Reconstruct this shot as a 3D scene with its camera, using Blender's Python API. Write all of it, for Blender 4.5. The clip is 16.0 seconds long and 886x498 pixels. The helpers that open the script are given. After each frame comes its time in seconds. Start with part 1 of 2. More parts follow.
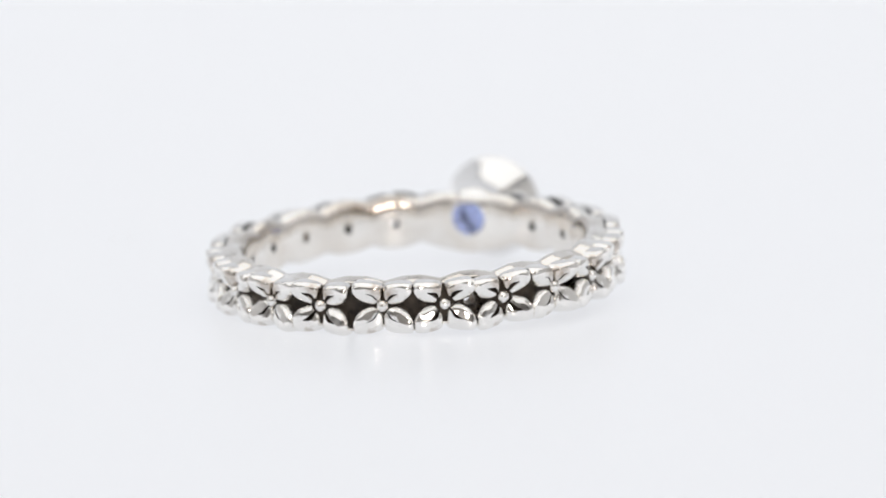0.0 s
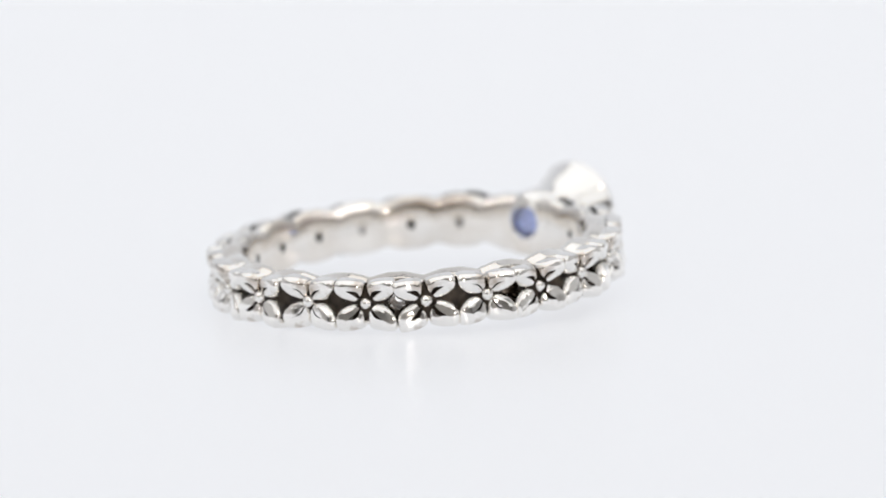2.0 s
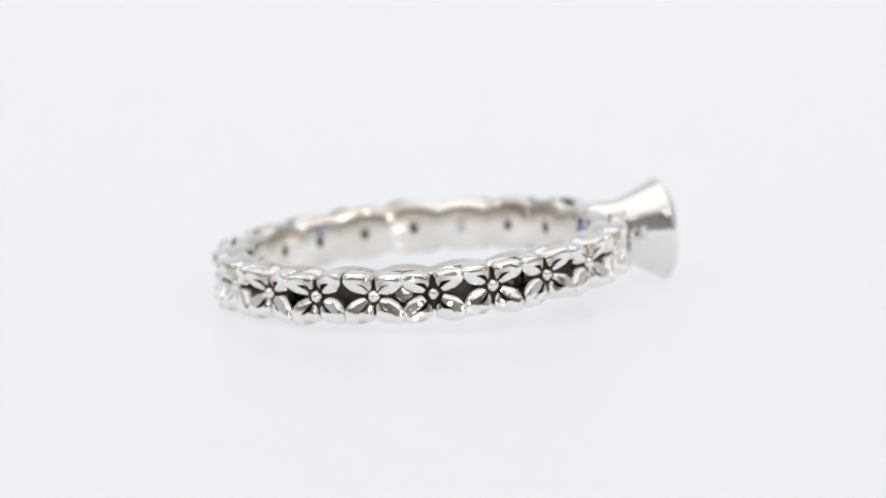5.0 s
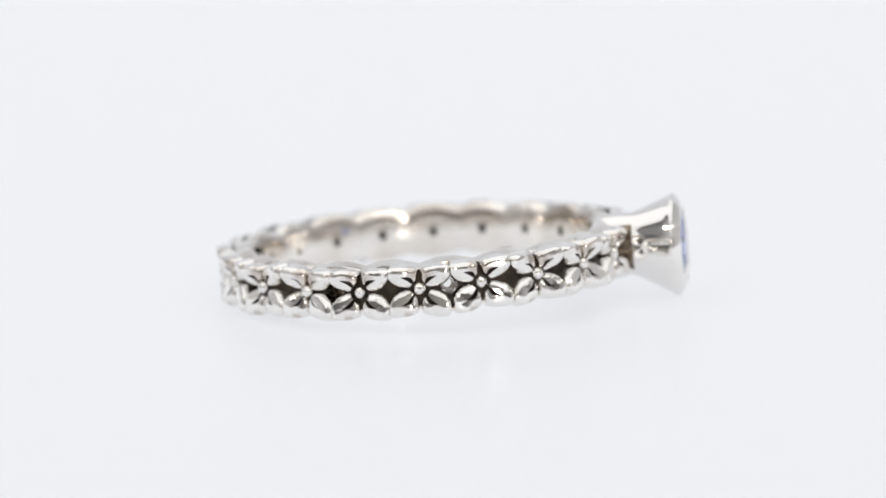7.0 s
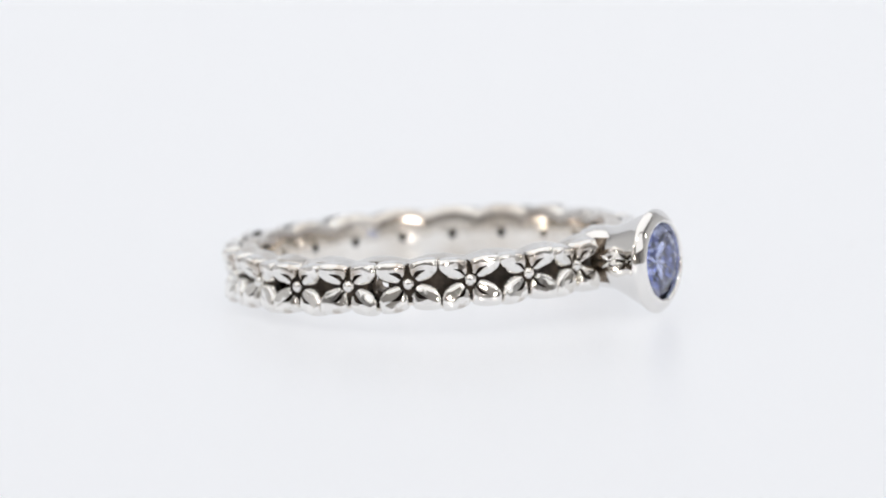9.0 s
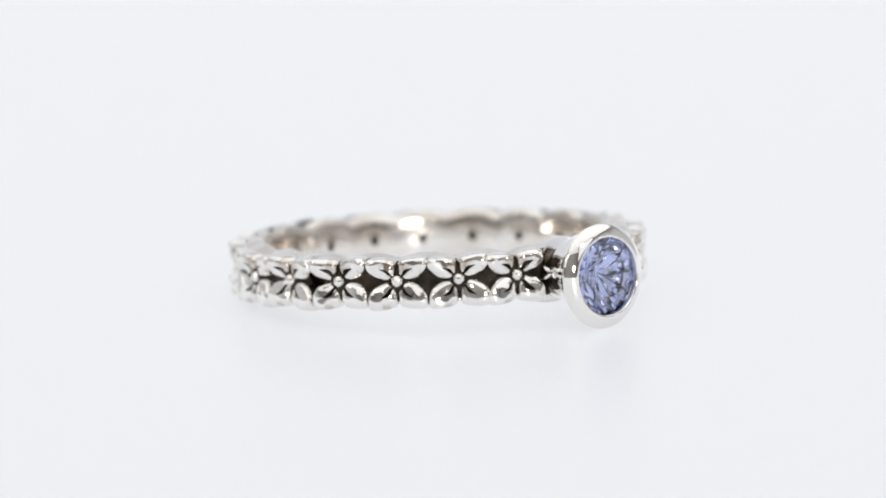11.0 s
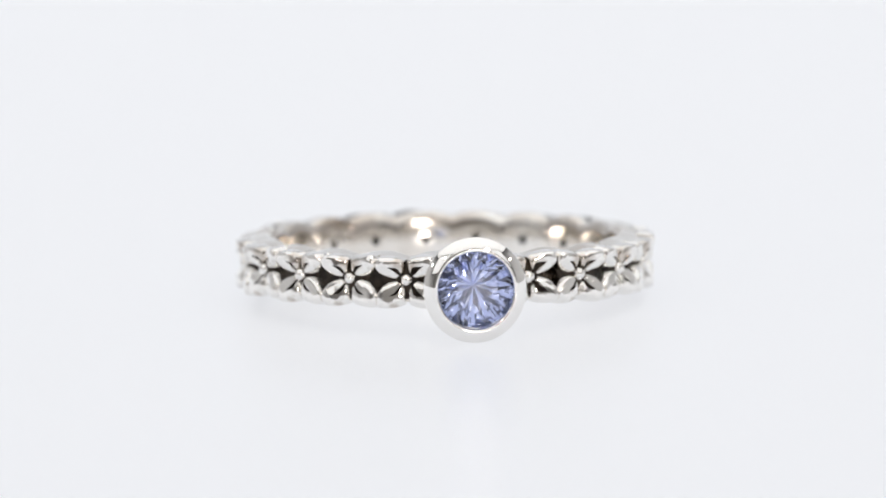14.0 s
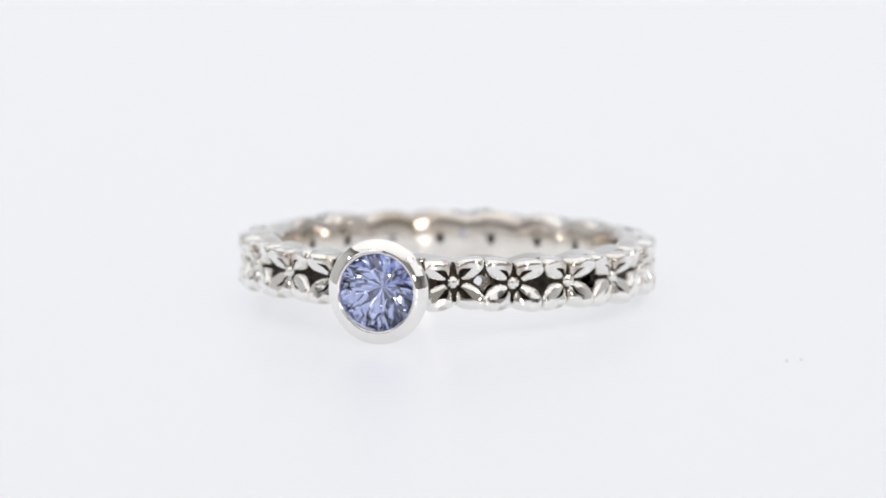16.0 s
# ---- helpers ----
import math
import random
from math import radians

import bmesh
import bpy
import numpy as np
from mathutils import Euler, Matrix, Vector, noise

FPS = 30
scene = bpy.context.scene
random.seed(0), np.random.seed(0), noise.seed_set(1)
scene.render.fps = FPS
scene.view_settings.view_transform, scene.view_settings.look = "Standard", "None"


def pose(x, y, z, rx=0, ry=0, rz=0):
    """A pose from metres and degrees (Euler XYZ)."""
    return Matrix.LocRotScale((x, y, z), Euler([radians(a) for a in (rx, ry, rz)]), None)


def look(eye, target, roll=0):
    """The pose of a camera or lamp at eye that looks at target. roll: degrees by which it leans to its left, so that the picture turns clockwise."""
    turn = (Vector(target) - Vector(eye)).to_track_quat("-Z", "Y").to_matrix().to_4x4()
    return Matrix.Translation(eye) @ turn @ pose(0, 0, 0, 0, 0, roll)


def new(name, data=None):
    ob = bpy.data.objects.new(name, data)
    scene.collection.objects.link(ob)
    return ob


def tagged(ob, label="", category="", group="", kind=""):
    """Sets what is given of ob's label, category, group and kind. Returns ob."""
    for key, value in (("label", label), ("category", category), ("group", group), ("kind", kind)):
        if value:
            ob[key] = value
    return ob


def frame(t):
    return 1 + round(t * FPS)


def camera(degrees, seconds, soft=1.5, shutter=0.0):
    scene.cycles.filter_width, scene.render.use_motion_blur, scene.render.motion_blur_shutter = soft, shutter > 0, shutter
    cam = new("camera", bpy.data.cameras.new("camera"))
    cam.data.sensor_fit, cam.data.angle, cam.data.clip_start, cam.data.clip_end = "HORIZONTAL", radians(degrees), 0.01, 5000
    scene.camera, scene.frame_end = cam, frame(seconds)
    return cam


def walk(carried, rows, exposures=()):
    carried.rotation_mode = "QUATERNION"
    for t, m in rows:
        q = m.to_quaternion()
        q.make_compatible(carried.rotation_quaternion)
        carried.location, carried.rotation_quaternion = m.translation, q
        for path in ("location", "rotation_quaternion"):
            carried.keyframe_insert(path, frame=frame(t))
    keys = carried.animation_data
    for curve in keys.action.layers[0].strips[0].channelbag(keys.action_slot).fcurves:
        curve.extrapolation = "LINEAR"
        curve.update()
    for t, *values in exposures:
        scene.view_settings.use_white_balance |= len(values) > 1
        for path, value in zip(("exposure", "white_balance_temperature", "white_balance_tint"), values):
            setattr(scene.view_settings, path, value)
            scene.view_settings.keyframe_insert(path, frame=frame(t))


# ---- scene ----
MM = 0.001
SECONDS = 16.0
TABLE_Z = -1.88 * MM          # the table under the tilted ring

# ---- camera ----
DIST, ELEV = 364.6 * MM, 0.1783
EYE = Vector((0.0, -DIST * math.cos(ELEV), DIST * math.sin(ELEV)))
AIM = Vector((0.537 * MM, 0.073 * MM, 0.403 * MM))
cam = camera(6.446, SECONDS, soft=1.8)
cam.data.dof.use_dof = True
cam.data.dof.focus_distance = 355.5 * MM
cam.data.dof.aperture_fstop = 37.0
walk(cam, [(0.0, look(EYE, AIM, -1.19)), (SECONDS, look(EYE, AIM, -1.19))], exposures=[(0.0, 0.0), (SECONDS, 0.0)])


# ---- light: softboxes overhead and to both sides of the camera; small lamps glow by their bulbs, the table by an added glow ----
SOFTBOXES = [
    ("large overhead softbox with a glowing white diffuser", pose(0, -0.115, 0.62), 1.34, 1.33, 3.2),
    ("tall standing softbox with a glowing white diffuser", look((-0.47, -0.47, 0.42), (0, 0, 0.06)), 0.44, 0.40, 0.24),
    ("tall standing softbox with a glowing white diffuser", look((0.47, -0.47, 0.42), (0, 0, 0.06)), 0.44, 0.40, 0.24),
]
for _label, _at, _w, _h, _power in SOFTBOXES:
    key = bpy.data.lights.new("softbox_light", "AREA")
    key.shape, key.size, key.size_y = "RECTANGLE", _w - 0.02, _h - 0.02
    key.energy, key.color = _power, (1.0, 0.985, 0.96)
    new("softbox_light", key).matrix_world = _at @ pose(0, 0, -0.006)


# ---- materials ----
def material(name):
    m = bpy.data.materials.new(name)
    m.use_nodes = True
    nt = m.node_tree
    return m, nt, nt.nodes["Principled BSDF"]


def speckle(nt, bsdf, scale, low, high, bump, rough=None, detail=4.0, bump_scale=None):
    """Colour between low and high, relief and roughness that vary with noise in object space."""
    co = nt.nodes.new("ShaderNodeTexCoord")
    no = nt.nodes.new("ShaderNodeTexNoise")
    no.inputs["Scale"].default_value, no.inputs["Detail"].default_value = scale, detail
    nt.links.new(co.outputs["Object"], no.inputs["Vector"])
    ra = nt.nodes.new("ShaderNodeValToRGB")
    ra.color_ramp.elements[0].position, ra.color_ramp.elements[1].position = 0.32, 0.68
    ra.color_ramp.elements[0].color, ra.color_ramp.elements[1].color = (*low, 1), (*high, 1)
    nt.links.new(no.outputs["Fac"], ra.inputs["Fac"])
    nt.links.new(ra.outputs["Color"], bsdf.inputs["Base Color"])
    if bump:
        nb = nt.nodes.new("ShaderNodeTexNoise")
        nb.inputs["Scale"].default_value, nb.inputs["Detail"].default_value = bump_scale or scale * 3, 3.0
        nt.links.new(co.outputs["Object"], nb.inputs["Vector"])
        bu = nt.nodes.new("ShaderNodeBump")
        bu.inputs["Strength"].default_value, bu.inputs["Distance"].default_value = bump, 0.0001
        nt.links.new(nb.outputs["Fac"], bu.inputs["Height"])
        nt.links.new(bu.outputs["Normal"], bsdf.inputs["Normal"])
    if rough:
        mr = nt.nodes.new("ShaderNodeMapRange")
        mr.inputs["To Min"].default_value, mr.inputs["To Max"].default_value = rough
        nt.links.new(no.outputs["Fac"], mr.inputs["Value"])
        nt.links.new(mr.outputs["Result"], bsdf.inputs["Roughness"])


def make_silver(name, low, high, rough, bump, scale=900):
    m, nt, b = material(name)
    b.inputs["Metallic"].default_value = 1.0
    speckle(nt, b, scale, low, high, bump, rough, bump_scale=scale * 1.3)
    return m


SILVER = make_silver("polished_silver", (0.89, 0.87, 0.84), (0.95, 0.935, 0.91), (0.04, 0.12), 0.20)
SILVER_INNER = make_silver("satin_silver", (0.80, 0.75, 0.69), (0.96, 0.943, 0.912), (0.06, 0.14), 0.16, 380)
# RIM: brown patches painted in for the dark room mirrored along the inner edge
RIM = make_silver("reflection_tinted_silver", (0.48, 0.41, 0.345), (0.92, 0.90, 0.87), (0.08, 0.20), 0.2, 420)
PETAL = make_silver("stained_silver", (0.52, 0.45, 0.385), (0.94, 0.925, 0.90), (0.05, 0.16), 0.25, 750)
for _n in PETAL.node_tree.nodes:
    if _n.type == "VALTORGB":
        _n.color_ramp.elements[0].position, _n.color_ramp.elements[1].position = 0.30, 0.46
OXIDE, _nt, _b = material("oxidised_silver")
_b.inputs["Metallic"].default_value = 0.55
speckle(_nt, _b, 1600, (0.012, 0.009, 0.007), (0.07, 0.052, 0.038), 0.5, (0.25, 0.5))

BEZEL = make_silver("mirror_polished_silver", (0.92, 0.905, 0.885), (0.96, 0.948, 0.93), (0.015, 0.05), 0.05, 500)
TARNISH = make_silver("brown_tarnished_silver", (0.06, 0.045, 0.033), (0.32, 0.26, 0.205), (0.18, 0.34), 0.5, 2200)

GEM, _nt, _b = material("violet_blue_gemstone")
_b.inputs["Base Color"].default_value = (0.535, 0.61, 0.97, 1)
_b.inputs["Transmission Weight"].default_value = 1.0
_b.inputs["IOR"].default_value = 1.69
_b.inputs["Roughness"].default_value = 0.0

# low base colour and added emission: the glow keeps the ring's shadow faint
ACRYLIC, _nt, _b = material("white_acrylic_added_glow")
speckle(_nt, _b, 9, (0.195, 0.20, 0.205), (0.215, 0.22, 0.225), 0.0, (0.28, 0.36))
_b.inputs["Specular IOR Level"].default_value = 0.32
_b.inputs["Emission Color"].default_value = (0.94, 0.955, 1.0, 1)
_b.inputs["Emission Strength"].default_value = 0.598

FABRIC, _nt, _b = material("white_diffuser_fabric")
speckle(_nt, _b, 40, (0.66, 0.65, 0.64), (0.72, 0.71, 0.70), 0.2, (0.8, 0.95), bump_scale=900)
ROOM, _nt, _b = material("taupe_painted_wall")
speckle(_nt, _b, 6, (0.38, 0.36, 0.335), (0.44, 0.42, 0.395), 0.1, (0.7, 0.9))
SOFT, _nt, _b = material("softbox_diffuser")
speckle(_nt, _b, 40, (0.78, 0.78, 0.77), (0.83, 0.83, 0.82), 0.0, (0.8, 0.95))
PAINT, _nt, _b = material("off_white_painted_wall")
speckle(_nt, _b, 6, (0.80, 0.785, 0.76), (0.84, 0.825, 0.80), 0.1, (0.7, 0.9))
BULB, _nt, _b = material("glowing_led_bulb")
speckle(_nt, _b, 40, (0.8, 0.8, 0.8), (0.82, 0.82, 0.82), 0.0)
_b.inputs["Emission Color"].default_value = (1.0, 0.93, 0.84, 1)
_b.inputs["Emission Strength"].default_value = 28.0
DUST, _nt, _b = material("grey_dust")
speckle(_nt, _b, 9000, (0.42, 0.41, 0.40), (0.60, 0.59, 0.57), 0.0, (0.8, 0.95))
BLACK, _nt, _b = material("black_lamp_housing")
speckle(_nt, _b, 60, (0.03, 0.03, 0.03), (0.05, 0.05, 0.05), 0.1, (0.4, 0.6))


# ---- mesh helpers ----
def mesh_of(name, verts, faces, mats, slots=None, smooth=True, sharp=None):
    me = bpy.data.meshes.new(name)
    me.from_pydata([tuple(v) for v in verts], [], faces)
    for m in mats:
        me.materials.append(m)
    if slots:
        me.polygons.foreach_set("material_index", slots)
    me.polygons.foreach_set("use_smooth", [smooth] * len(me.polygons))
    me.validate()
    me.update()
    if sharp:
        me.set_sharp_from_angle(angle=radians(sharp))
    return me


def part(name, me, parent, label="", m=None):
    ob = new(name, me)
    ob.parent = parent
    if m is not None:
        ob.matrix_basis = m
    return tagged(ob, label)


def box(x0, x1, y0, y1, z0, z1):
    v = [(x, y, z) for x in (x0, x1) for y in (y0, y1) for z in (z0, z1)]
    f = [(0, 1, 3, 2), (4, 6, 7, 5), (0, 4, 5, 1), (2, 3, 7, 6), (0, 2, 6, 4), (1, 5, 7, 3)]
    return v, f


def sweep_path(pts, n):
    """Points at even steps along a polyline rounded by a spline."""
    p = [Vector(q) for q in pts]
    dense = []
    for i in range(len(p) - 1):
        a, b, c, d = p[max(i - 1, 0)], p[i], p[i + 1], p[min(i + 2, len(p) - 1)]
        for k in range(12):
            t = k / 12
            dense.append(0.5 * (2 * b + (c - a) * t + (2 * a - 5 * b + 4 * c - d) * t * t + (3 * b - a - 3 * c + d) * t ** 3))
    dense.append(p[-1])
    run = [0.0]
    for a, b in zip(dense, dense[1:]):
        run.append(run[-1] + (b - a).length)
    out, j = [], 0
    for k in range(n):
        s = run[-1] * k / (n - 1)
        while j < len(run) - 2 and run[j + 1] < s:
            j += 1
        f = (s - run[j]) / max(run[j + 1] - run[j], 1e-9)
        out.append(dense[j].lerp(dense[j + 1], min(max(f, 0), 1)))
    return out


# ---- the studio ----
def studio():
    # table and backdrop: one sheet that curves up behind
    prof = [(-0.42, 0.0), (0.55, 0.0)]
    for k in range(1, 13):
        a = k / 12 * math.pi / 2
        prof.append((0.55 + 0.30 * math.sin(a), 0.30 - 0.30 * math.cos(a)))
    prof.append((0.85, 1.1))
    verts, faces = [], []
    for y, z in prof:
        for x in (-0.75, 0.75):
            verts.append((x, y, z + TABLE_Z))
    n = len(prof)
    for y, z in prof:
        for x in (-0.75, 0.75):
            verts.append((x, y + (0.006 if z > 0.25 else 0), z + TABLE_Z - 0.006))
    for i in range(n - 1):
        a = 2 * i
        faces.append((a, a + 1, a + 3, a + 2))
        b = a + 2 * n
        faces.append((b, b + 2, b + 3, b + 1))
        faces.append((a, a + 2, b + 2, b))
        faces.append((a + 1, b + 1, b + 3, a + 3))
    faces.append((0, 2 * n, 2 * n + 1, 1))
    faces.append((2 * n - 2, 2 * n - 1, 4 * n - 1, 4 * n - 2))
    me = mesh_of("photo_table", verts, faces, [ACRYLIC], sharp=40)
    tagged(new("backdrop", me), "white acrylic photo table curving up behind, with an added glow", "backdrop", kind="structure")
    # plain walls that close the place
    for name, b, m in (
        ("wall_west", (-0.80, -0.78, -1.0, 0.9, -0.7, 1.2), FABRIC),
        ("wall_east", (0.78, 0.80, -1.0, 0.9, -0.7, 1.2), FABRIC),
        ("wall_south", (-0.80, 0.80, -0.82, -0.80, -0.7, 1.2), ROOM),
        ("wall_north", (-0.80, 0.80, 0.9, 0.92, -0.7, 1.2), FABRIC),
        ("ceiling", (-0.80, 0.80, -1.02, 0.92, 1.2, 1.22), PAINT),
        ("floor", (-0.80, 0.80, -1.02, 0.92, -0.72, -0.7), PAINT),
    ):
        v, f = box(*b)
        tagged(new(name, mesh_of(name, v, f, [m], smooth=False)), "plain " + {PAINT: "off-white studio surface", ROOM: "pale taupe painted studio wall", FABRIC: "white fabric studio wall"}[m],
               "wall" if "wall" in name else name, kind="structure")


def softbox(label, m, w, h):
    """A glowing diffuser in a black frame, facing its -z."""
    e = new("softbox")
    e.matrix_world = m
    tagged(e, label, "softbox")
    v, f = box(-w / 2, w / 2, -h / 2, h / 2, 0.0, 0.004)
    part("diffuser", mesh_of("diffuser", v, f, [SOFT], smooth=False), e, "glowing white diffuser")
    o, d = 0.02, 0.05
    rings = [(w / 2, h / 2, -0.004), (w / 2 + o, h / 2 + o, -0.004), (w / 2 + o, h / 2 + o, d), (w / 4, h / 4, d + 0.10)]
    v, f = [], []
    for a, b, z in rings:
        v += [(-a, -b, z), (a, -b, z), (a, b, z), (-a, b, z)]
    for i in range(len(rings) - 1):
        for k in range(4):
            j = (k + 1) % 4
            f.append((4 * i + k, 4 * i + j, 4 * i + 4 + j, 4 * i + 4 + k))
    f.append((12, 13, 14, 15))
    part("housing", mesh_of("housing", v, f, [BLACK], smooth=False), e, "black fabric housing")
    # a pole: up to the ceiling from the hanging one, down to the floor from the standing ones
    back = m @ Vector((0, 0, d + 0.095))
    up = abs(back.x) < 0.1
    v, f = box(-0.008, 0.008, -0.008, 0.008, 0 if up else -0.7 - back.z, 1.2 - back.z if up else 0)
    part("pole", mesh_of("pole", v, f, [BLACK], smooth=False), e, "black metal pole", m.inverted() @ Matrix.Translation(back))
    return e


def led_lamp(label, eye, size):
    """A small round LED lamp that points at the ring: housing and glowing lens."""
    e = new("led_lamp")
    e.matrix_world = look(eye, (0, 0, 0))
    tagged(e, label, "lamp", group="small lamps round the table")
    n = 20
    prof = [(0.0, 0.05), (size * 1.1, 0.05), (size * 1.3, 0.03), (size * 1.3, -0.002), (size * 1.05, -0.002), (size * 1.05, 0.002), (0.0, 0.002)]
    v, f = [], []
    for r, z in prof:
        for k in range(n):
            a = 2 * math.pi * k / n
            v.append((r * math.cos(a), r * math.sin(a), z))
    for i in range(len(prof) - 1):
        for k in range(n):
            j = (k + 1) % n
            f.append((n * i + k, n * i + j, n * i + n + j, n * i + n + k))
    part("housing", mesh_of("housing", v, f, [BLACK], sharp=35), e, "black round housing")
    back = e.matrix_world @ Vector((0, 0, 0.045))
    v, f = box(-0.004, 0.004, -0.004, 0.004, 0, 1.2 - back.z)
    part("rod", mesh_of("rod", v, f, [BLACK], smooth=False), e, "black hanging rod",
         e.matrix_world.inverted() @ Matrix.Translation(back))
    v = [(0, 0, -size * 0.5)]
    f = []
    for q in range(1, 5):
        a = q / 4 * math.pi / 2
        for k in range(n):
            b = 2 * math.pi * k / n
            v.append((size * math.sin(a) * math.cos(b), size * math.sin(a) * math.sin(b), -size * 0.5 * math.cos(a)))
    for k in range(n):
        f.append((0, 1 + (k + 1) % n, 1 + k))
    for q in range(3):
        for k in range(n):
            j = (k + 1) % n
            f.append((1 + n * q + k, 1 + n * q + j, 1 + n * q + n + j, 1 + n * q + n + k))
    part("bulb", mesh_of("bulb", v, f, [BULB]), e, "bright warm white bulb")
    return e


# ---- the ring, in millimetres, finger axis along z, bezel along +x ----
R_IN, R_WALL, R_BEAD = 7.92, 8.98, 9.60
HALF, MID = 1.15, -0.10         # half the band's height, and its middle below the beads
PITCH = 0.29973
FLOWERS = [-0.2942 - (9 - i) * PITCH for i in range(-5, 10)] + [0.2945 + i * PITCH for i in range(5)]
NUDGE = [0, 0, 0, 0.003, -0.003, 0.014, 0.0155, 0.011, 0.012, 0.002, -0.003, -0.001, 0, 0, -0.009, 0.004, -0.003, -0.004, -0.005, -0.015]
LIFT = [0, 0, 0, -0.02, 0.015, 0.097, 0.026, 0, -0.03, -0.119, -0.04, 0.02, 0.027, 0.045, 0.03, 0.068, -0.016, -0.036, -0.08, 0.017]
STYLES = {9: (9,), 7: (9, 5, 1), 8: (10, 8), 5: (10, 10, 2), 11: (5, 1), 15: (11,)}   # deeply cut and shallow flowers
ANGLES = [a + d for a, d in zip(FLOWERS, NUDGE)]


def polar(r, a, z):
    return Vector((r * math.cos(a), r * math.sin(a), z)) * MM


def band_half(a):
    """Half the height of the band at an angle: arches between the flowers."""
    near = min(abs((a - b + math.pi) % (2 * math.pi) - math.pi) for b in ANGLES)
    return HALF - 0.22 * max(0.0, 1 - near / 0.11) ** 1.2


def bulge(a):
    """What the inner wall is taller by at the bezel."""
    d = abs((a + math.pi) % (2 * math.pi) - math.pi)
    return 0.32 * (0.5 + 0.5 * math.cos(math.pi * d / 0.28)) if d < 0.28 else 0.0


def band_mesh():
    n = 630
    rows_in, rows_out = 19, 13
    c, ci = 0.14, 0.48       # roundings: outside, and along the inner upper edge
    verts, faces, slots = [], [], []
    nr = 0
    seams = []
    order = sorted(ANGLES)
    for a, b in zip(order, order[1:] + [order[0] + 2 * math.pi]):
        mid = (a + b) / 2
        if abs((mid + math.pi) % (2 * math.pi) - math.pi) > 0.1:
            seams.append(mid)
    for k in range(n):
        a = 2 * math.pi * k / n
        h = band_half(a)
        b = bulge(a)
        low, top = h + 0.04 + b, h + 0.16 + 0.1 * b
        prof = [(R_IN - 0.05 * (1 - (2 * i / (rows_in - 1) - 1) ** 2), -(low - c) + (low + top - c - ci) * i / (rows_in - 1)) for i in range(rows_in)]
        prof += [(R_IN + ci * (1 - math.cos(q)), top - ci + ci * math.sin(q)) for q in (0.25, 0.5, 0.75, 1.0, 1.25, 1.5)]
        prof += [(R_IN + 0.62, top + (h - top) * 0.2), (R_IN + 0.8, top + (h - top) * 0.6), (R_WALL - 0.10, h + 0.03), (R_WALL, h - 0.01)]
        prof += [(R_WALL, (h - c) - 2 * (h - c) * i / (rows_out - 1)) for i in range(rows_out)]
        prof += [(R_WALL, -(h - 0.05)), (R_WALL - 0.10, -h), (R_IN + 0.7, -h - b * 0.25), (R_IN + 0.4, -h - b * 0.7)]
        prof += [(R_IN + c * (1 - math.cos(q)), -(low - c + c * math.sin(q))) for q in (1.57, 1.0, 0.5)]
        prof = [(r, z + MID) for r, z in prof]
        nr = len(prof)
        for r, z in prof:
            verts.append(polar(r, a, z))
    out0 = rows_in + 10
    mid_i, mid_o = rows_in // 2 + 1, out0 + rows_out // 2
    holes = {}
    wk, wj = 4, 2
    loop = [(-wk, j) for j in range(-wj, wj)] + [(i, wj) for i in range(-wk, wk)] + [(wk, -j) for j in range(-wj, wj)] + [(-i, -wj) for i in range(-wk, wk)]
    for m in seams:
        kc = round(m / (2 * math.pi) * n)
        for dk in range(-wk, wk):
            for dj in range(-wj, wj):
                holes[((kc + dk) % n, mid_i + dj)] = 1
                holes[((kc + dk) % n, mid_o + dj)] = 1
        # a countersunk hole: small and round inside, a wide funnel outside
        ids_i, ids_o = [], []
        for i, j in loop:
            w = math.atan2(j / wj, i / wk)
            ids_i.append(((kc + i) % n) * nr + mid_i + j)
            ids_o.append(((kc + i) % n) * nr + mid_o - j)
            verts[ids_i[-1]] = polar(R_IN - 0.055, m + 0.20 * math.cos(w) / R_IN, 0.21 * math.sin(w) - 0.09)
            verts[ids_o[-1]] = polar(R_WALL, m + 0.40 * math.cos(w) / R_WALL, 0.38 * math.sin(w) - 0.05)
        for q in range(len(loop)):
            p = (q + 1) % len(loop)
            faces.append((ids_i[q], ids_i[p], ids_o[p], ids_o[q]))
            slots.append(2)
        turn = (m + math.pi) % (2 * math.pi) - math.pi
        if min(abs(turn - q) for q in (-1.34, -1.94, -2.54, 0.44, 1.04)) > 0.1:      # the others are blind
            faces.append(tuple(ids_o))
            slots.append(1)
    # opening behind the stone: left out of the inner and the outer wall
    for k in range(n):
        a = 2 * math.pi * (k + 0.5) / n
        d = (a + math.pi) % (2 * math.pi) - math.pi
        for j in range(nr):
            if (k, j) in holes and j != nr - 1:
                continue
            j2 = (j + 1) % nr
            if abs(d) * R_IN < 0.86 and (1 <= j < rows_in - 1 or out0 + 1 <= j < out0 + rows_out - 2):
                zz = verts[k * nr + j].z / MM
                if math.hypot(d * R_IN, zz - 0.08) < 0.86:
                    continue
            k2 = (k + 1) % n
            faces.append((k * nr + j, k * nr + j2, k2 * nr + j2, k2 * nr + j))
            slots.append(1 if out0 <= j < out0 + rows_out - 1 else 3 if rows_in - 2 <= j < rows_in + 3 else 0)
    return mesh_of("band", verts, faces, [SILVER_INNER, OXIDE, TARNISH, RIM], slots, sharp=50)


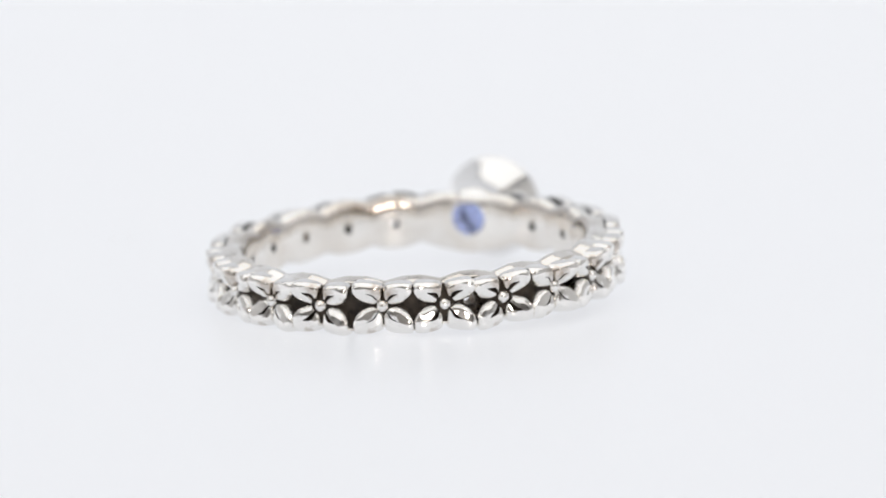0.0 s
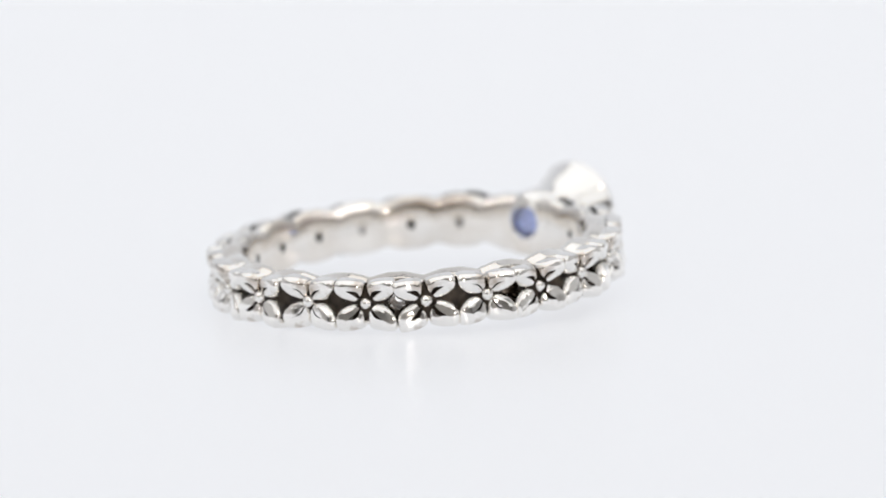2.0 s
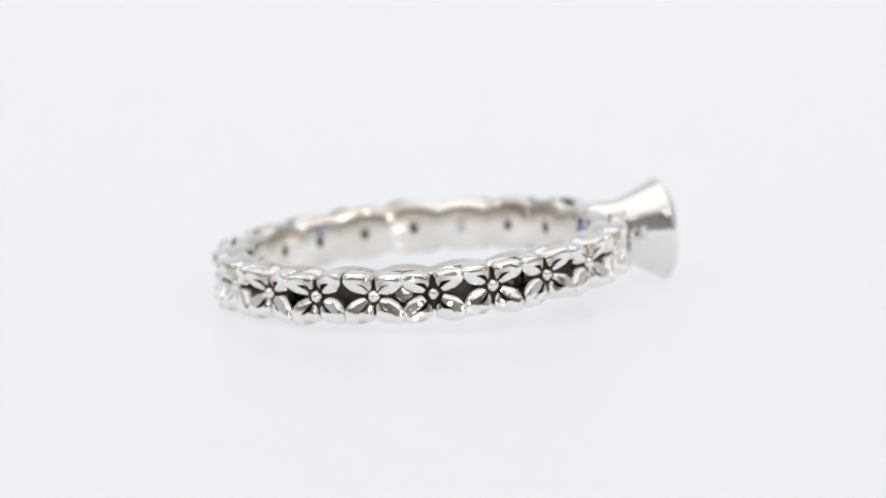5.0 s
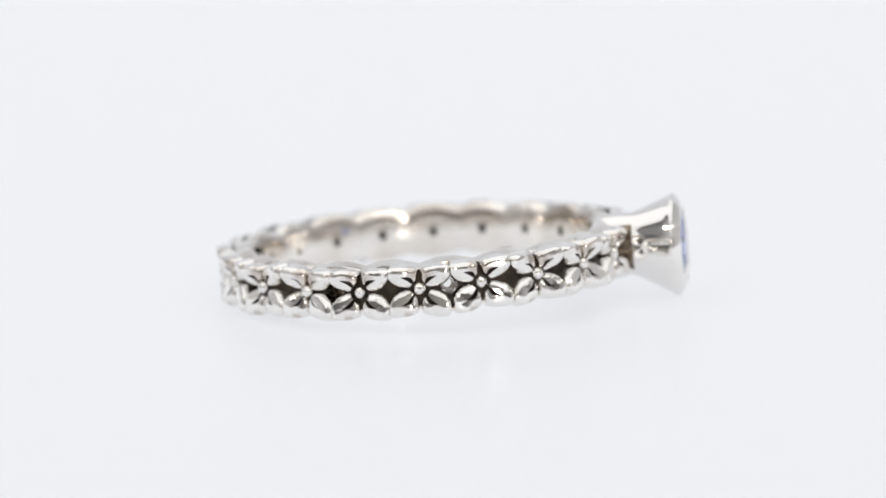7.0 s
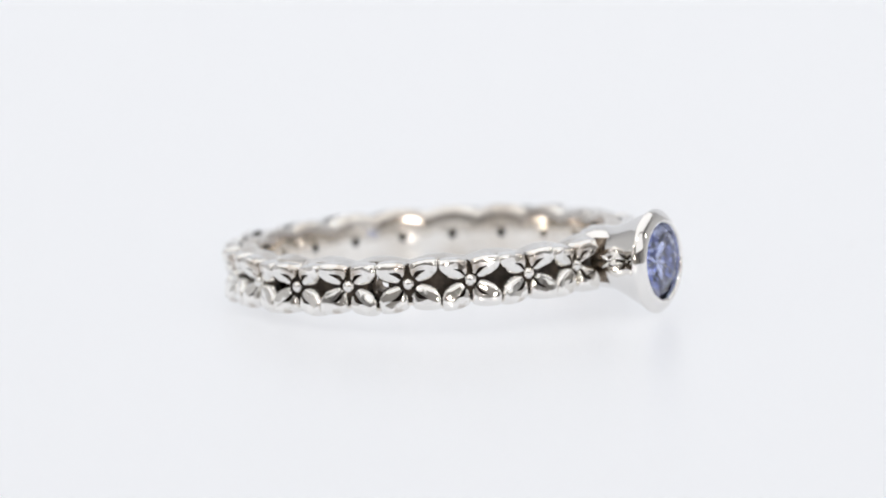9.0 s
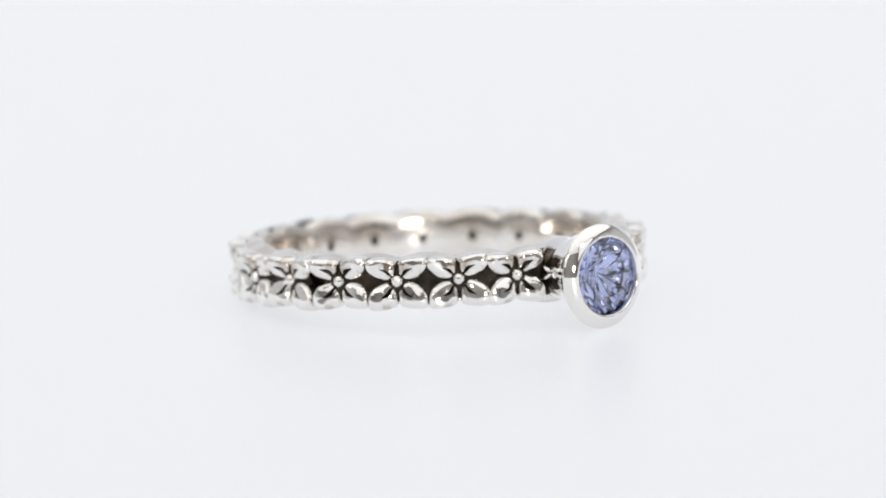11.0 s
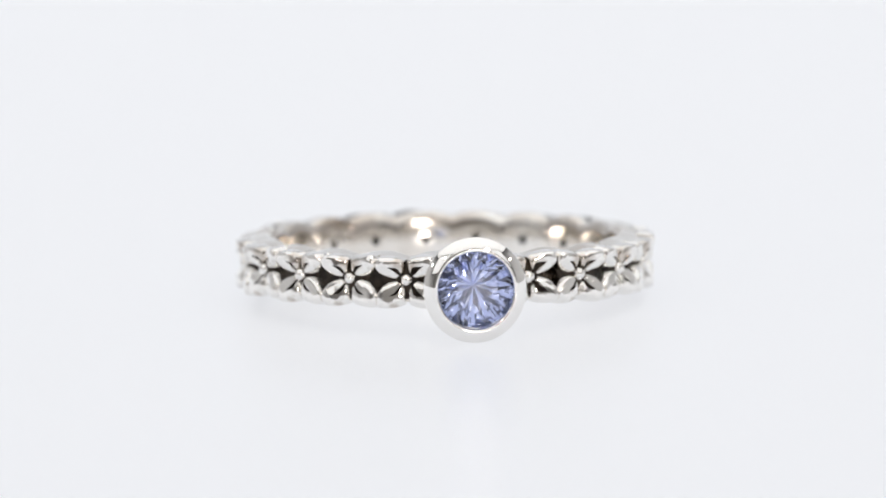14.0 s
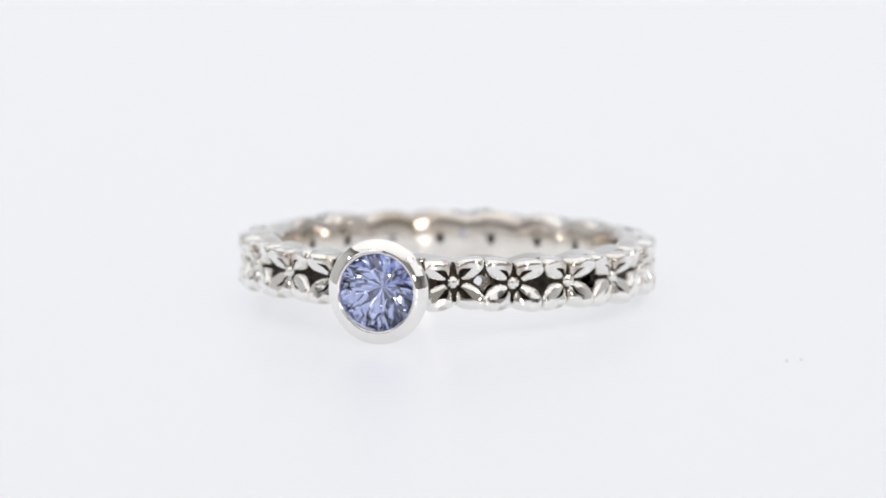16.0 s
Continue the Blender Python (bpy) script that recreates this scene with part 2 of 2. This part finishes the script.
def petal_mesh(sx, sz, half_s, start, wide, open_y, seed, gap=0.07):
    """One petal: a domed leaf from beside the bead out to the seam, with an engraved dark groove along its middle.
    sx, sz: the quadrant; half_s: half the pitch; start: how far from the bead it begins; wide: the groove's width; open_y: half the opening at the seam; gap: half the cleft above and below the bead."""
    w = half_s
    up = sweep_path([(start * 0.42, start, 0), (gap * 1.15, 0.52, 0), (gap * 0.75, 0.80, 0), (gap * 0.55 + 0.02, 1.02, 0), (gap + 0.20, 1.17, 0), (w * 0.60, 1.27, 0), (w * 0.95, 1.23, 0), (w * 0.99, 1.0, 0)], 17)
    lo = sweep_path([(start, start * 0.42, 0), (0.50, 0.03, 0), (w * 0.62, 0.08, 0), (w * 0.82, open_y * 0.38, 0), (w * 0.94, open_y * 0.75, 0), (w * 0.99, open_y + 0.08, 0), (w * 0.995, 0.78, 0), (w * 0.99, 1.0, 0)], 17)
    verts, faces, slots = [], [], []
    nu = 17
    cols = 17
    for i in range(nu):
        u = i / (nu - 1)
        g = wide * (1.1 if sz > 0 else 0.95) * max(0.0, math.sin(math.pi * min(1.0, (u + 0.10) / 0.62))) if u < 0.52 else 0.0
        g = max(g, 0.012)
        vs = [-1, -0.985, -0.94, -0.85, -0.68, -0.45] + [-g * 1.25, -g, 0, g, g * 1.25] + [0.45, 0.68, 0.85, 0.94, 0.985, 1]
        for j, v in enumerate(vs):
            p = lo[i].lerp(up[i], (v + 1) / 2)
            peak = 9.38 + 0.38 * min(1.0, u * 1.25) ** 0.8
            # rounds over towards the band's edge
            e = max(0.0, 1 - abs(v) ** 5) ** 0.5
            t = max(0.0, 1 - max(0.0, (u - 0.55) / 0.45) ** 3) ** 0.5
            s = min(1.0, 0.55 + u * 4)
            r = R_WALL - 0.03 + (peak - R_WALL + 0.03) * (0.12 + 0.88 * e * t) * s if abs(v) < 1 and u < 1 else R_WALL - 0.04
            if abs(v) < 1 and u < 1:
                r += 0.065 * noise.noise(Vector((p.x * 1.7 + seed * 7.1, p.y * 1.7, sx + 2.0 * sz + seed)))
                r += 0.022 * noise.noise(Vector((p.x * 4.3 - seed * 3.3, p.y * 4.3, 5.0 * sx + sz + seed)))
            if 7 <= j <= 9 and g > 0.02:
                r -= 0.16 if j == 8 else 0.07
            verts.append(polar(r, sx * p.x / R_BEAD, sz * p.y * (0.85 if sz > 0 else 1.055)))
    for i in range(nu - 1):
        u = i / (nu - 1)
        for j in range(cols - 1):
            q = (i * cols + j, i * cols + j + 1, (i + 1) * cols + j + 1, (i + 1) * cols + j)
            faces.append(q if sx * sz < 0 else q[::-1])
            slots.append(1 if 7 <= j <= 8 and u < 0.46 else 0)
    return mesh_of("petal", verts, faces, [PETAL, OXIDE], slots, sharp=33)


def bead_mesh(radius):
    verts, faces = [], []
    n, m = 16, 9
    for i in range(m):
        a = math.pi * i / (m - 1)
        for k in range(n):
            b = 2 * math.pi * k / n
            wob = radius * (1 + 0.05 * math.sin(3 * b + 1))
            verts.append(Vector((R_BEAD - radius * 0.8 + radius * math.cos(a) * 0.95, wob * math.sin(a) * math.cos(b), wob * math.sin(a) * math.sin(b))) * MM)
    for i in range(m - 1):
        for k in range(n):
            j = (k + 1) % n
            faces.append((i * n + k, i * n + j, i * n + n + j, i * n + n + k))
    # stem under the bead
    for x in (R_BEAD - radius, R_WALL - 0.05):
        for k in range(n):
            b = 2 * math.pi * k / n
            verts.append(Vector((x, radius * 0.85 * math.cos(b), radius * 0.85 * math.sin(b))) * MM)
    o = m * n
    for k in range(n):
        j = (k + 1) % n
        faces.append((o + k, o + j, o + n + j, o + n + k))
    return mesh_of("bead", verts, faces, [SILVER])


def flower_mesh():
    """The dark recessed ground of a flower: a low curved boss."""
    verts, faces = [], []
    n = 24
    for f, r in ((0.0, 9.24), (0.25, 9.23), (0.5, 9.17), (0.75, 9.08), (1.0, R_WALL - 0.03)):
        for k in range(n):
            b = 2 * math.pi * k / n
            q = f * 0.80 * (1 + 0.10 * math.cos(4 * b))
            verts.append(polar(r, q * math.cos(b) / R_BEAD, q * math.sin(b)))
    for i in range(4):
        for k in range(n):
            j = (k + 1) % n
            faces.append((i * n + k, i * n + n + k, i * n + n + j, i * n + j))
    return mesh_of("flower", verts, faces, [OXIDE])


def droop(x):
    """The bezel's axis leans a little below the band's plane."""
    return 0.08 - 0.21 * (x - 7.9) / 4.1


def turned(name, prof, mats, slot_of, n=72, oval=1.0, sharp=45):
    """A body of revolution along x from (x, radius) pairs; oval stretches its lower half with its radius."""
    verts, faces, slots = [], [], []
    for x, r in prof:
        grow = min(1.0, max(0.0, (x - 9.0) / 2.5))
        for k in range(n):
            b = 2 * math.pi * k / n
            verts.append(Vector((x, r * math.cos(b), r * math.sin(b) * (1 + ((oval if math.sin(b) < 0 else 0.99) - 1) * grow) + droop(x))) * MM)
    for i in range(len(prof) - 1):
        for k in range(n):
            j = (k + 1) % n
            faces.append((i * n + k, i * n + n + k, i * n + n + j, i * n + j))
            slots.append(slot_of(prof[i][0], prof[i][1], 2 * math.pi * (k + 0.5) / n))
    return mesh_of(name, verts, faces, mats, slots, sharp=sharp)


def bezel_mesh():
    prof = [(7.85, 0.80), (7.82, 0.83), (7.86, 0.95), (8.1, 1.25), (8.4, 1.40), (9.0, 1.44), (9.5, 1.45), (9.75, 1.49), (10.2, 1.68), (10.8, 1.95), (11.2, 2.13), (11.45, 2.25), (11.55, 2.315),
            (11.61, 2.338), (11.67, 2.325), (11.74, 2.27), (11.84, 2.17), (11.94, 2.05), (12.02, 1.92), (12.055, 1.84), (12.055, 1.77), (12.01, 1.72), (11.88, 1.70),
            (11.66, 1.80), (11.4, 1.88), (10.5, 1.25), (9.4, 0.92), (8.6, 0.84), (8.02, 0.80), (7.85, 0.80)]
    return turned("bezel", prof, [BEZEL, TARNISH], lambda x, r, b: 1 if 8.9 < x < 9.6 and r > 1.3 and abs(r * math.sin(b)) < 1.02 else 0, n=96, oval=1.06, sharp=70)


def gem_mesh():
    """A round brilliant: table, crown, girdle and pavilion facets."""
    n = 10
    x0, rg = 11.70, 1.785
    verts, faces = [], []

    def ring_of(r, x, count, turn):
        s = len(verts)
        for k in range(count):
            b = 2 * math.pi * (k + turn) / count
            verts.append(Vector((x, r * math.cos(b), r * math.sin(b) + droop(x))) * MM)
        return s
    t = ring_of(rg * 0.56, x0 + 0.42, n, 0.5)
    s = ring_of(rg * 0.79, x0 + 0.28, n, 0.0)
    g = ring_of(rg, x0 + 0.02, 2 * n, 0.0)
    h = ring_of(rg, x0 - 0.05, 2 * n, 0.0)
    p = ring_of(rg * 0.44, x0 - 0.05 - 1.57 * 0.672, n, 0.5)
    culet = len(verts)
    verts.append(Vector((x0 - 1.62, 0, droop(x0 - 1.62))) * MM)
    faces.append(tuple(range(t, t + n)))
    for k in range(n):
        k1 = (k + 1) % n
        km = (k - 1) % n
        faces.append((t + km, s + k, t + k))                       # star
        faces.append((s + k, g + 2 * k + 1, s + k1, t + k))        # kite between two stars
        faces.append((s + k, g + 2 * k, g + 2 * k + 1))            # girdle facets
        faces.append((s + k1, g + 2 * k + 1, g + (2 * k + 2) % (2 * n)))
        faces.append((h + 2 * k, h + 2 * k + 1, p + k))            # lower girdle
        faces.append((h + 2 * k + 1, h + (2 * k + 2) % (2 * n), p + k))
        faces.append((h + 2 * k, p + k, culet, p + km))            # pavilion mains
    for k in range(2 * n):
        j = (k + 1) % (2 * n)
        faces.append((g + k, h + k, h + j, g + j))
    me = mesh_of("gemstone", verts, faces, [GEM], smooth=False)
    bm = bmesh.new()
    bm.from_mesh(me)
    bmesh.ops.recalc_face_normals(bm, faces=bm.faces)
    bm.to_mesh(me)
    bm.free()
    return me


def ellipsoid(name, rx, ry, rz, mat, n=14, m=8):
    verts, faces = [], []
    for i in range(m):
        a = math.pi * i / (m - 1)
        for k in range(n):
            b = 2 * math.pi * k / n
            verts.append(Vector((rx * math.cos(a), ry * math.sin(a) * math.cos(b), rz * math.sin(a) * math.sin(b))) * MM)
    for i in range(m - 1):
        for k in range(n):
            j = (k + 1) % n
            faces.append((i * n + k, i * n + j, i * n + n + j, i * n + n + k))
    return mesh_of(name, verts, faces, [mat])


def sprig_mesh():
    return ellipsoid("flower", 0.14, 0.30, 0.27, OXIDE)


def sprig_petal():
    return ellipsoid("petal", 0.12, 0.24, 0.08, SILVER)


def build_ring():
    ring = tagged(new("ring"), "silver ring of linked oxidised flowers with a violet-blue round stone", "ring")
    part("band", band_mesh(), ring, "polished inner band, blackened on its outer wall")
    rng = random.Random(4)
    base = flower_mesh()
    beads = [bead_mesh(0.285), bead_mesh(0.30), bead_mesh(0.27)]
    kinds = []
    shapes = ((0.25, 0.15, 0.42, 0.06), (0.33, 0.18, 0.34, 0.07), (0.23, 0.12, 0.48, 0.04), (0.25, 0.16, 0.38, 0.07),
              (0.28, 0.13, 0.45, 0.05), (0.36, 0.19, 0.36, 0.075), (0.24, 0.14, 0.52, 0.05), (0.30, 0.17, 0.40, 0.08), (0.26, 0.11, 0.44, 0.03), (0.50, 0.17, 0.38, 0.08), (0.21, 0.07, 0.44, 0.02), (0.30, 0.30, 0.50, 0.07))
    for seed, (start, wide, open_y, gap) in enumerate(shapes):
        kinds.append([petal_mesh(sx, sz, PITCH / 2 * R_BEAD, start, wide * 0.85, open_y * 1.35, seed, gap * (1.0 if sz > 0 else 0.8)) for sx in (1, -1) for sz in (1, -1)])
    short = [petal_mesh(sx, sz, PITCH / 2 * R_BEAD * 0.94, 0.27, 0.22, 0.40, 7) for sx in (1, -1) for sz in (1, -1)]
    for number, (a, lift) in enumerate(zip(ANGLES, LIFT)):
        fl = part("flower", base, ring, "blackened ground with four polished petals", pose(0, 0, lift * 0.7 * MM, 0, 0, math.degrees(a)) @ pose(0, 0, 0, rng.uniform(-3, 3), 0, 0))
        for q in range(4):
            kind = rng.choice(STYLES.get(number, range(9)))
            by_bezel = abs(a + (PITCH / 2 if q < 2 else -PITCH / 2)) < 0.16
            part("petal", (short if by_bezel else kinds[kind])[q], fl, "", pose(0, 0, 0, rng.uniform(-1.5, 1.5), 0, rng.uniform(-0.12, 0.12)))
        part("bead", rng.choice(beads), fl, "round polished bead")
    sprig_turn = Matrix.Translation(Vector((10.15, -1.68, 0.05)) * MM) @ pose(0, 0, 0, 0, 0, -72)
    sprig = part("flower", sprig_mesh(), ring, "tiny blackened half flower against the bezel", sprig_turn)
    for k, (yy, zz, turn) in enumerate(((-0.20, 0.15, -32), (0.17, 0.17, 28), (-0.20, -0.15, 32), (0.17, -0.16, -30), (0.22, 0.0, 0))):
        part("petal", sprig_petal(), sprig, "", Matrix.Translation(Vector((0.10, yy, zz)) * MM) @ pose(0, 0, 0, turn, 0, 0))
    part("bezel", bezel_mesh(), ring, "smooth flared polished silver bezel")
    part("gemstone", gem_mesh(), ring, "faceted transparent violet-blue stone")
    return ring


studio()
for _label, _at, _w, _h, _power in SOFTBOXES:
    softbox(_label, _at, _w, _h)
for at, size in (((0.14, -0.52, 0.12), 0.036), ((0.27, -0.36, 0.45), 0.030), ((-0.32, -0.38, 0.42), 0.022), ((0.52, -0.12, 0.30), 0.018), ((-0.52, -0.12, 0.30), 0.018)):
    led_lamp("black round LED lamp with a bright bulb", at, size)
RING = build_ring()


def dust_mesh(a, b, c):
    return ellipsoid("dust_speck", a, b, c, DUST, 10, 6)


SPECKS = []
for size, label in (((0.055, 0.04, 0.03), "grey grain of dust lying on the white table"), ((0.10, 0.022, 0.02), "thin grey lint fibre lying on the white table")):
    SPECKS.append(tagged(new("dust_speck", dust_mesh(*size)), label, "dust"))


def motions():
    """The ring turns evenly on the table, a little off the axis, leaning on its bezel."""
    tilt, toward = math.degrees(0.0624), math.degrees(-0.2805)
    lean = pose(-0.323 * MM, 0.6755 * MM, 0, 0, 0, toward) @ pose(0, 0, 0, 0, -tilt, 0) @ pose(0, 0, 0, 0, 0, -toward)
    rows = []
    for k in range(33):
        t = k * 0.5
        rows.append((t, pose(0, 0, 0, 0, 0, math.degrees(1.2434 - 0.1931 * t)) @ lean))
    walk(RING, rows)
    # dust on the turning table
    for ob, reach, at in ((SPECKS[0], 23.2, -31.1), (SPECKS[1], 23.5, -29.6)):
        rows = []
        for k in range(33):
            t = k * 0.5
            rows.append((t, pose(0, 0, TABLE_Z + 0.022 * MM, 0, 0, at - math.degrees(0.1931) * (t - 14.5)) @ pose(reach * MM, 0, 0, 0, 0, 60)))
        walk(ob, rows)


motions()
